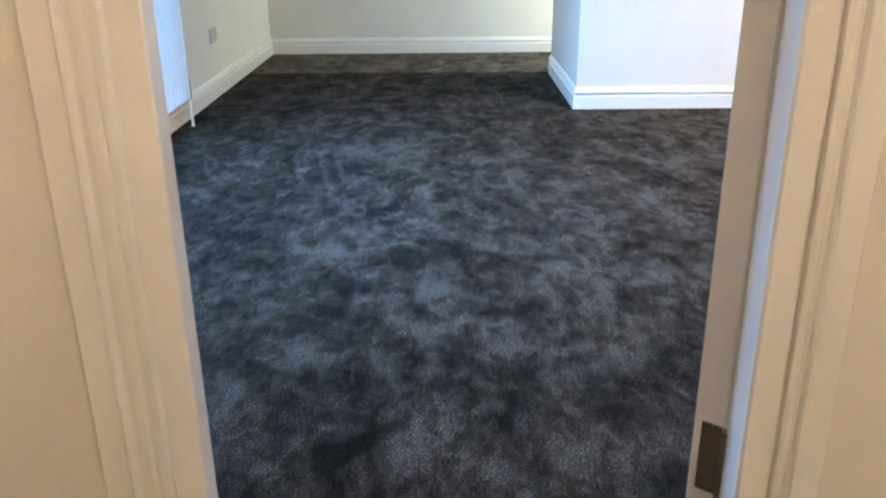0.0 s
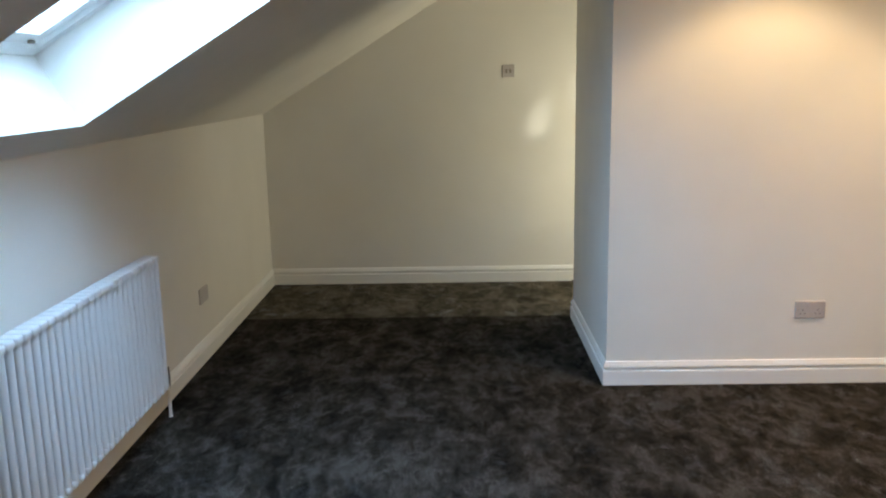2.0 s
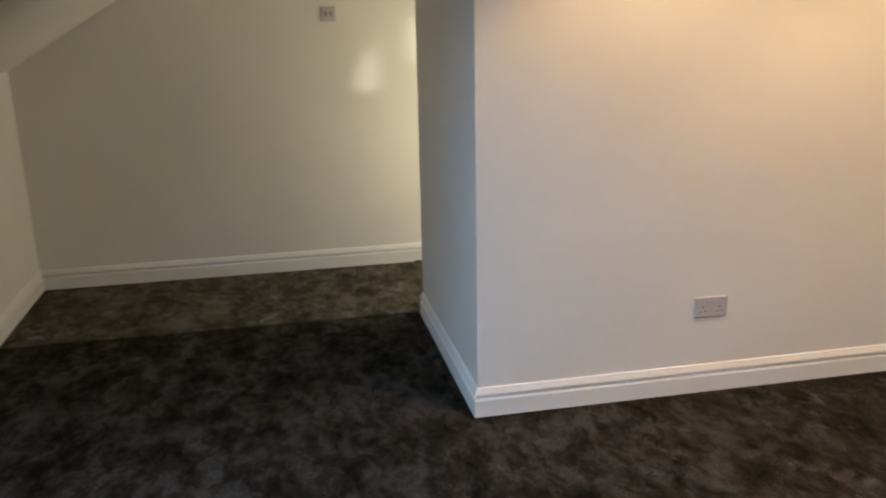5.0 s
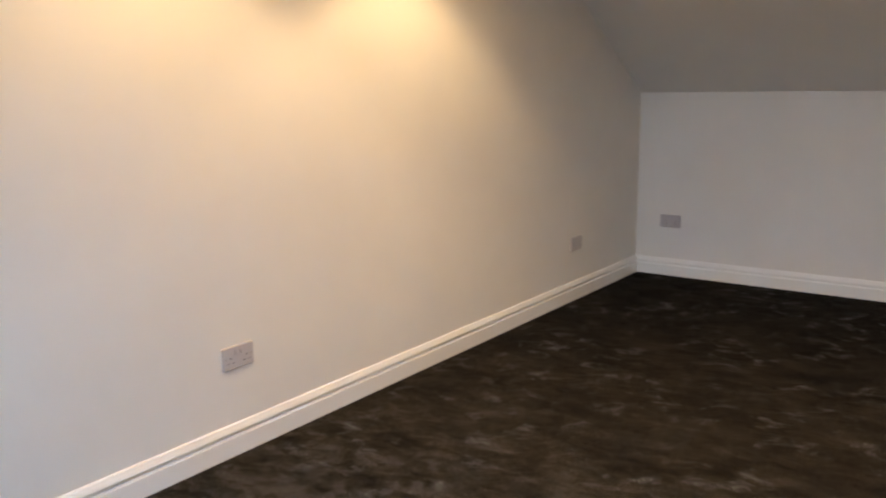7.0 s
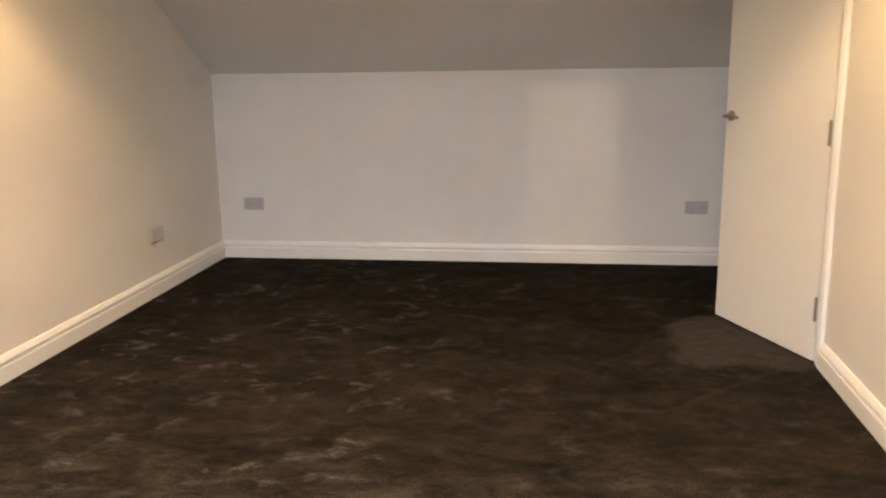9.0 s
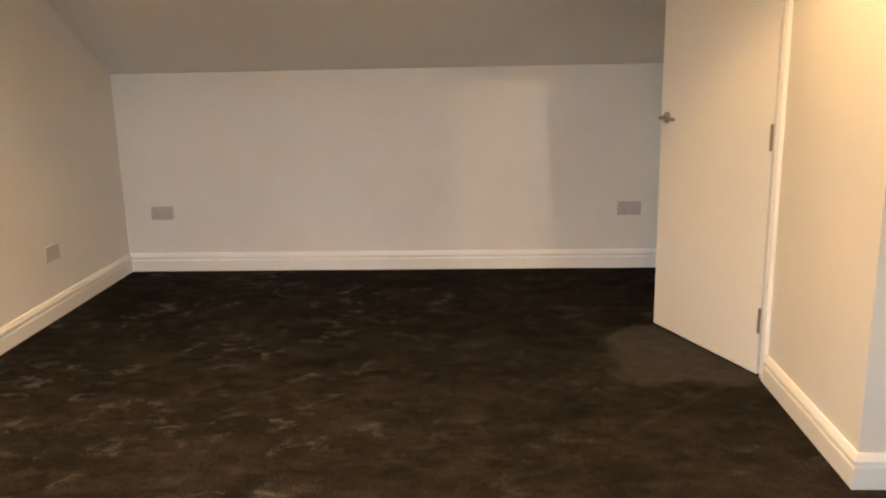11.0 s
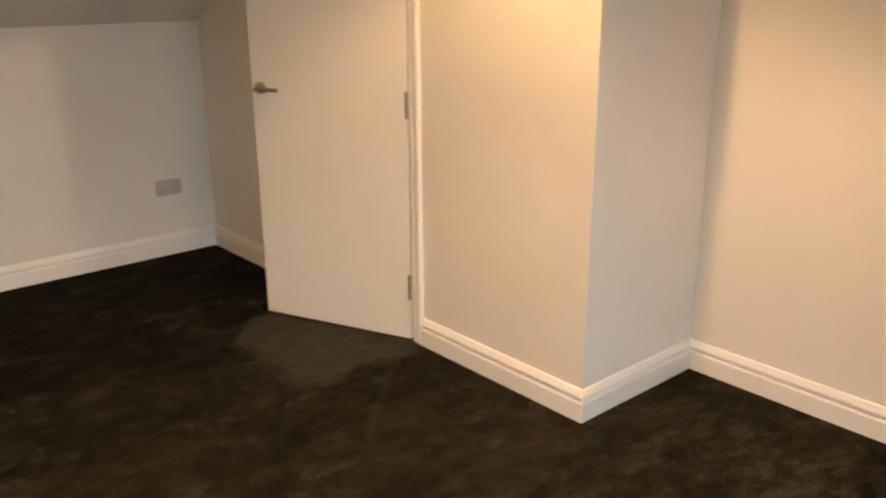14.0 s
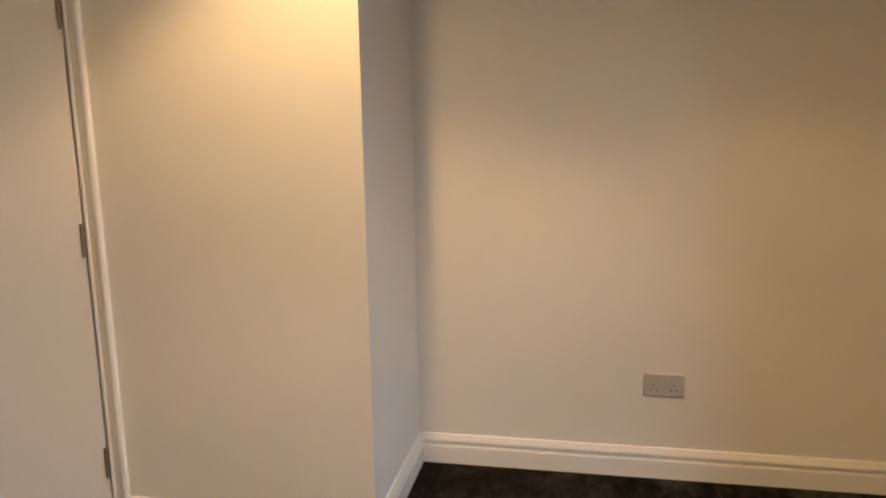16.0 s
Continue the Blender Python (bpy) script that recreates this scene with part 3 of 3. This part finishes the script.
def open_door():
    thing = new("door")
    a = math.atan2(0.305, 0.715)
    thing.matrix_world = Matrix.Translation((2.870, -3.528, 0)) @ Matrix.Rotation(a, 4, "Z")
    bm = bmesh.new()
    box(bm, (-0.0010, -0.040, 0.011), (0.768, 0.0, 1.962), None, 0.002)
    part("leaf", bm, DOOR, thing, "white wood-grain flush door leaf")
    for side, name in ((1, "handle"), (-1, "handle")):
        h = new("handle")
        h.parent = thing
        h.location = (0.718, 0.0 if side > 0 else -0.040, 1.063)
        s = side
        bm = bmesh.new()
        rod(bm, (0, 0, 0), (0, s * 0.008, 0), 0.026, 28)
        rod(bm, (0, s * 0.008, 0), (0, s * 0.0105, 0), 0.026, 28, 0.023) if s < 0 else rod(bm, (0, 0.008, 0), (0, 0.0105, 0), 0.026, 28, 0.023)
        part("rose", bm, NICKEL, h)
        bm = bmesh.new()
        pts = [(0, s * 0.006, 0), (0, s * 0.030, 0), (-0.002, s * 0.042, 0), (-0.010, s * 0.050, 0), (-0.022, s * 0.053, 0),
               (-0.060, s * 0.053, 0.001), (-0.105, s * 0.052, 0.0), (-0.118, s * 0.050, -0.001)]
        tube(bm, pts, 0.0085, 14)
        part("lever", bm, NICKEL, h, smooth=True)
    bm = bmesh.new()
    box(bm, (0.7665, -0.031, 0.98), (0.7695, -0.009, 1.14), None, 0.001)
    part("latch_plate", bm, NICKEL, thing)
    for z in (0.252, 1.029, 1.744):
        hg = new("hinge")
        hg.parent = thing
        hg.location = (0, 0, z)
        bm = bmesh.new()
        rod(bm, (0.0, 0.004, -0.051), (0.0, 0.004, 0.051), 0.0065, 14)
        part("knuckle", bm, HINGE, hg)
        bm = bmesh.new()
        rod(bm, (0.0, 0.004, 0.051), (0.0, 0.004, 0.055), 0.0050, 14)
        rod(bm, (0.0, 0.004, -0.055), (0.0, 0.004, -0.051), 0.0050, 14)
        part("pin", bm, HINGE, hg)
        bm = bmesh.new()
        box(bm, (0.0, -0.034, -0.051), (0.0045, 0.003, 0.051), None, 0.0008)
        part("hinge_leaf", bm, HINGE, hg)
    return tagged(thing, "white flush door with satin lever handle, standing partly open into the room", "door")


open_door()


def plate_base(bm, w, h, depth=0.0085):
    """A faceplate that bulges to the front: rounded corners, sloped rim. It faces -y."""
    r = 0.006
    rings = []
    for inset, d, rr in ((0.0, 0.0, r), (0.0, 0.004, r), (0.0012, 0.0065, r), (0.004, depth, r * 0.7)):
        ring = []
        for cx, cz, a0 in ((w / 2 - rr, h / 2 - rr, 0), (-w / 2 + rr, h / 2 - rr, 90), (-w / 2 + rr, -h / 2 + rr, 180), (w / 2 - rr, -h / 2 + rr, 270)):
            for k in range(5):
                a = radians(a0 + 22.5 * k)
                sx, sz = (-1 if cx > 0 else 1), (-1 if cz > 0 else 1)
                ring.append(bm.verts.new((cx + sx * inset + rr * math.cos(a), -d, cz + sz * inset + rr * math.sin(a))))
        rings.append(ring)
    k = len(rings[0])
    for r0, r1 in zip(rings, rings[1:]):
        for j in range(k):
            bm.faces.new((r0[j], r0[(j + 1) % k], r1[(j + 1) % k], r1[j]))
    bm.faces.new(rings[0])
    bm.faces.new(rings[-1])
    return bm


def pins(bm, cx, cz, d):
    box(bm, (cx - 0.002, -d - 0.0006, cz + 0.006), (cx + 0.002, -d + 0.001, cz + 0.0135))
    for sx in (-0.011, 0.011):
        box(bm, (cx + sx - 0.0033, -d - 0.0006, cz - 0.011), (cx + sx + 0.0033, -d + 0.001, cz - 0.0065))


def screws(thing, xs, d):
    for x in xs:
        bm = bmesh.new()
        rod(bm, (x, -d + 0.001, 0), (x, -d - 0.0008, 0), 0.0032, 12)
        part("screw", bm, NICKEL, thing)


def double_socket():
    thing = new("double_socket")
    bm = bmesh.new()
    plate_base(bm, 0.148, 0.088)
    part("faceplate", bm, PLASTIC, thing)
    for cx in (-0.037, 0.037):
        bm = bmesh.new()
        pins(bm, cx, -0.010, 0.0085)
        part("pin_holes", bm, DARK, thing, "dark three-pin socket holes")
    for cx in (-0.012, 0.012):
        bm = bmesh.new()
        box(bm, (cx - 0.0055, -0.0115, 0.012), (cx + 0.0055, -0.008, 0.032), Matrix.Translation((0, 0, 0)), 0.0012)
        part("rocker", bm, PLASTIC, thing)
    screws(thing, (-0.060, 0.060), 0.0085)
    return tagged(thing, "pale grey plastic double plug socket on the off-white wall", "plug socket", "wall sockets")


def blank_plate():
    thing = new("wall_plate")
    bm = bmesh.new()
    plate_base(bm, 0.148, 0.088)
    part("faceplate", bm, PLASTIC, thing)
    screws(thing, (-0.060, 0.060), 0.0085)
    return tagged(thing, "pale grey double blank plate low on the off-white wall", "wall plate", "blank wall plates")


def twin_plate():
    thing = new("wall_outlet")
    bm = bmesh.new()
    plate_base(bm, 0.088, 0.088)
    part("faceplate", bm, PLASTIC, thing)
    for cx in (-0.014, 0.014):
        bm = bmesh.new()
        box(bm, (cx - 0.007, -0.0095, -0.014), (cx + 0.007, -0.008, 0.014), None, 0.0008)
        part("module", bm, material("module_grey", (0.24, 0.21, 0.19), 0.5)[0], thing, "darker grey outlet module")
    screws(thing, (-0.036, 0.036), 0.0085)
    return tagged(thing, "pale grey plate with two dark outlets, high on the alcove wall", "wall outlet")


base = double_socket()
base.matrix_world = pose(1.011, CX, 0.377)
for m in (pose(EAST, -0.235, 0.393, 0, 0, -90), pose(EAST, -3.286, 0.391, 0, 0, -90), pose(0.982, DEEP, 0.376, 0, 0, 180)):
    copy_thing(base, m)
blank = blank_plate()
blank.matrix_world = pose(3.776, CX, 0.363)
copy_thing(blank, pose(WEST, 0.522, 0.366, 0, 0, 90))
twin_plate().matrix_world = pose(-0.337, NORTH, 1.573)


def radiator(y0, y1, z0, z1, x_back, x_front, count):
    """Upright two-column radiator: paired tubes between rounded headers."""
    thing = new("radiator")
    thing.location = ((x_back + x_front) / 2, (y0 + y1) / 2, 0)
    ox, oy = thing.location.x, thing.location.y
    pitch = (y1 - y0) / count
    tr = 0.0142
    xf, xb = x_front - ox - tr, x_back - ox + tr
    column = bmesh.new()
    for x in (xf, xb):
        rod(column, (x, 0, z0 + 0.020), (x, 0, z1 - 0.018), tr, 14)
    # heads: a flat-topped block above, a rounder one below
    box(column, (xb - tr, -pitch * 0.42, z1 - 0.030), (xf + tr, pitch * 0.42, z1), None, 0.0085, 3)
    box(column, (xb - tr, -pitch * 0.36, z0), (xf + tr, pitch * 0.36, z0 + 0.036), None, 0.014, 3)
    rod(column, ((xf + xb) / 2, -pitch * 0.5, z0 + 0.020), ((xf + xb) / 2, pitch * 0.5, z0 + 0.020), 0.015, 12)
    rod(column, ((xf + xb) / 2, -pitch * 0.5, z1 - 0.018), ((xf + xb) / 2, pitch * 0.5, z1 - 0.018), 0.014, 12)
    bmesh.ops.recalc_face_normals(column, faces=column.faces)
    me = bpy.data.meshes.new("column")
    column.to_mesh(me)
    column.free()
    me.materials.append(RAD)
    me.shade_smooth()
    for e in me.edges:
        e.use_edge_sharp = False
    me.set_sharp_from_angle(angle=1.0)
    for i in range(count):
        c = new("column", me)
        c.parent = thing
        c.location = (0, y0 - oy + pitch * (i + 0.5), 0)
    for y, s in ((y0 - oy, -1), (y1 - oy, 1)):
        v = new("valve")
        v.parent = thing
        v.location = ((xf + xb) / 2 + 0.014, y + s * 0.004, z0 + 0.016)
        bm = bmesh.new()
        rod(bm, (0, -s * 0.010, 0), (0, s * 0.022, 0), 0.009, 14)
        rod(bm, (0, s * 0.022, -0.016), (0, s * 0.022, 0.022), 0.011, 14)
        part("body", bm, COPPER, v)
        bm = bmesh.new()
        rod(bm, (0, s * 0.022, 0.018), (0, s * 0.022, 0.080), 0.0125, 18, 0.0105)
        part("cap", bm, material("valve_cap", (0.12, 0.11, 0.11), 0.5)[0] if s > 0 else RAD, v)
        bm = bmesh.new()
        rod(bm, (0, s * 0.022, -0.016), (0, s * 0.022, -z0 - 0.016), 0.0078, 14)
        part("pipe", bm, GLOSS, v, "white painted supply pipe")
        bm = bmesh.new()
        rod(bm, (0, s * 0.022, -z0 - 0.016), (0, s * 0.022, -z0 - 0.011), 0.0105, 18, 0.009)
        part("floor_collar", bm, GLOSS, v)
    for y in (y0 + 0.22 - oy, y1 - 0.22 - oy):
        for z in (z0 + 0.08, z1 - 0.08):
            bm = bmesh.new()
            box(bm, (WEST - ox, y - 0.012, z - 0.010), (xb + 0.004, y + 0.012, z + 0.010), None, 0.002)
            part("bracket", bm, RAD, thing)
    return tagged(thing, "white enamel two-column tube radiator fixed low on the painted wall", "radiator")


radiator(-1.910, -0.362, 0.145, 0.778, -2.118, -2.046, 30)


def skylight():
    thing = new("window_1")
    thing.matrix_world = Matrix.Translation((0, 0, 0))
    y0, y1, s0, s1 = SL_Y0, SL_Y1, SL_S0, SL_S1

    def bar(bm, sa, sb, ya, yb, da, db):
        roof_piece(bm, sa, sb, ya, yb, da, db)

    bm = bmesh.new()
    t = 0.040
    for sa, sb, ya, yb in ((s0, s0 + t, y0, y1), (s1 - t, s1, y0, y1), (s0 + t, s1 - t, y0, y0 + t), (s0 + t, s1 - t, y1 - t, y1)):
        bar(bm, sa, sb, ya, yb, SL_DEPTH - 0.02, SL_DEPTH + 0.05)
    part("window_frame", bm, GLOSS, thing)
    bm = bmesh.new()
    q, g = t + 0.004, 0.052
    for sa, sb, ya, yb in ((s0 + q, s0 + q + g, y0 + q, y1 - q), (s1 - q - g, s1 - q, y0 + q, y1 - q),
                           (s0 + q + g, s1 - q - g, y0 + q, y0 + q + g), (s0 + q + g, s1 - q - g, y1 - q - g, y1 - q)):
        bar(bm, sa, sb, ya, yb, SL_DEPTH - 0.005, SL_DEPTH + 0.045)
    part("sash", bm, GLOSS, thing)
    bm = bmesh.new()
    bar(bm, s0 + q + g, s1 - q - g, y0 + q + g, y1 - q - g, SL_DEPTH + 0.020, SL_DEPTH + 0.026)
    pane = part("pane", bm, GLASS, thing)
    pane.visible_shadow = False
    bm = bmesh.new()
    w = roof_point(s0 + q + 0.02, y1 - q - 0.08, SL_DEPTH - 0.012)
    rod(bm, w, w + Vector((0, 0.03, 0)), 0.006, 12)
    part("catch", bm, HINGE, thing)
    return tagged(thing, "white-framed roof window set deep in the sloping ceiling", "", "", "structure")


skylight()


def downlight(x, y):
    thing = new("ceiling_downlight")
    thing.location = (x, y, FLAT)
    bm = bmesh.new()
    outer, inner = [], []
    for r, z in ((0.042, 0.0), (0.042, -0.003), (0.034, -0.004), (0.030, -0.001)):
        outer.append([bm.verts.new((r * math.cos(k * math.tau / 24), r * math.sin(k * math.tau / 24), z)) for k in range(24)])
    for r0, r1 in zip(outer, outer[1:]):
        for k in range(24):
            bm.faces.new((r0[k], r0[(k + 1) % 24], r1[(k + 1) % 24], r1[k]))
    part("bezel", bm, GLOSS, thing)
    return tagged(thing, "small white recessed ceiling downlight", "ceiling light", "ceiling downlights")


# the middle fitting only goes with the added fill lamp
for x, y in DOWNLIGHTS:
    downlight(x, y)
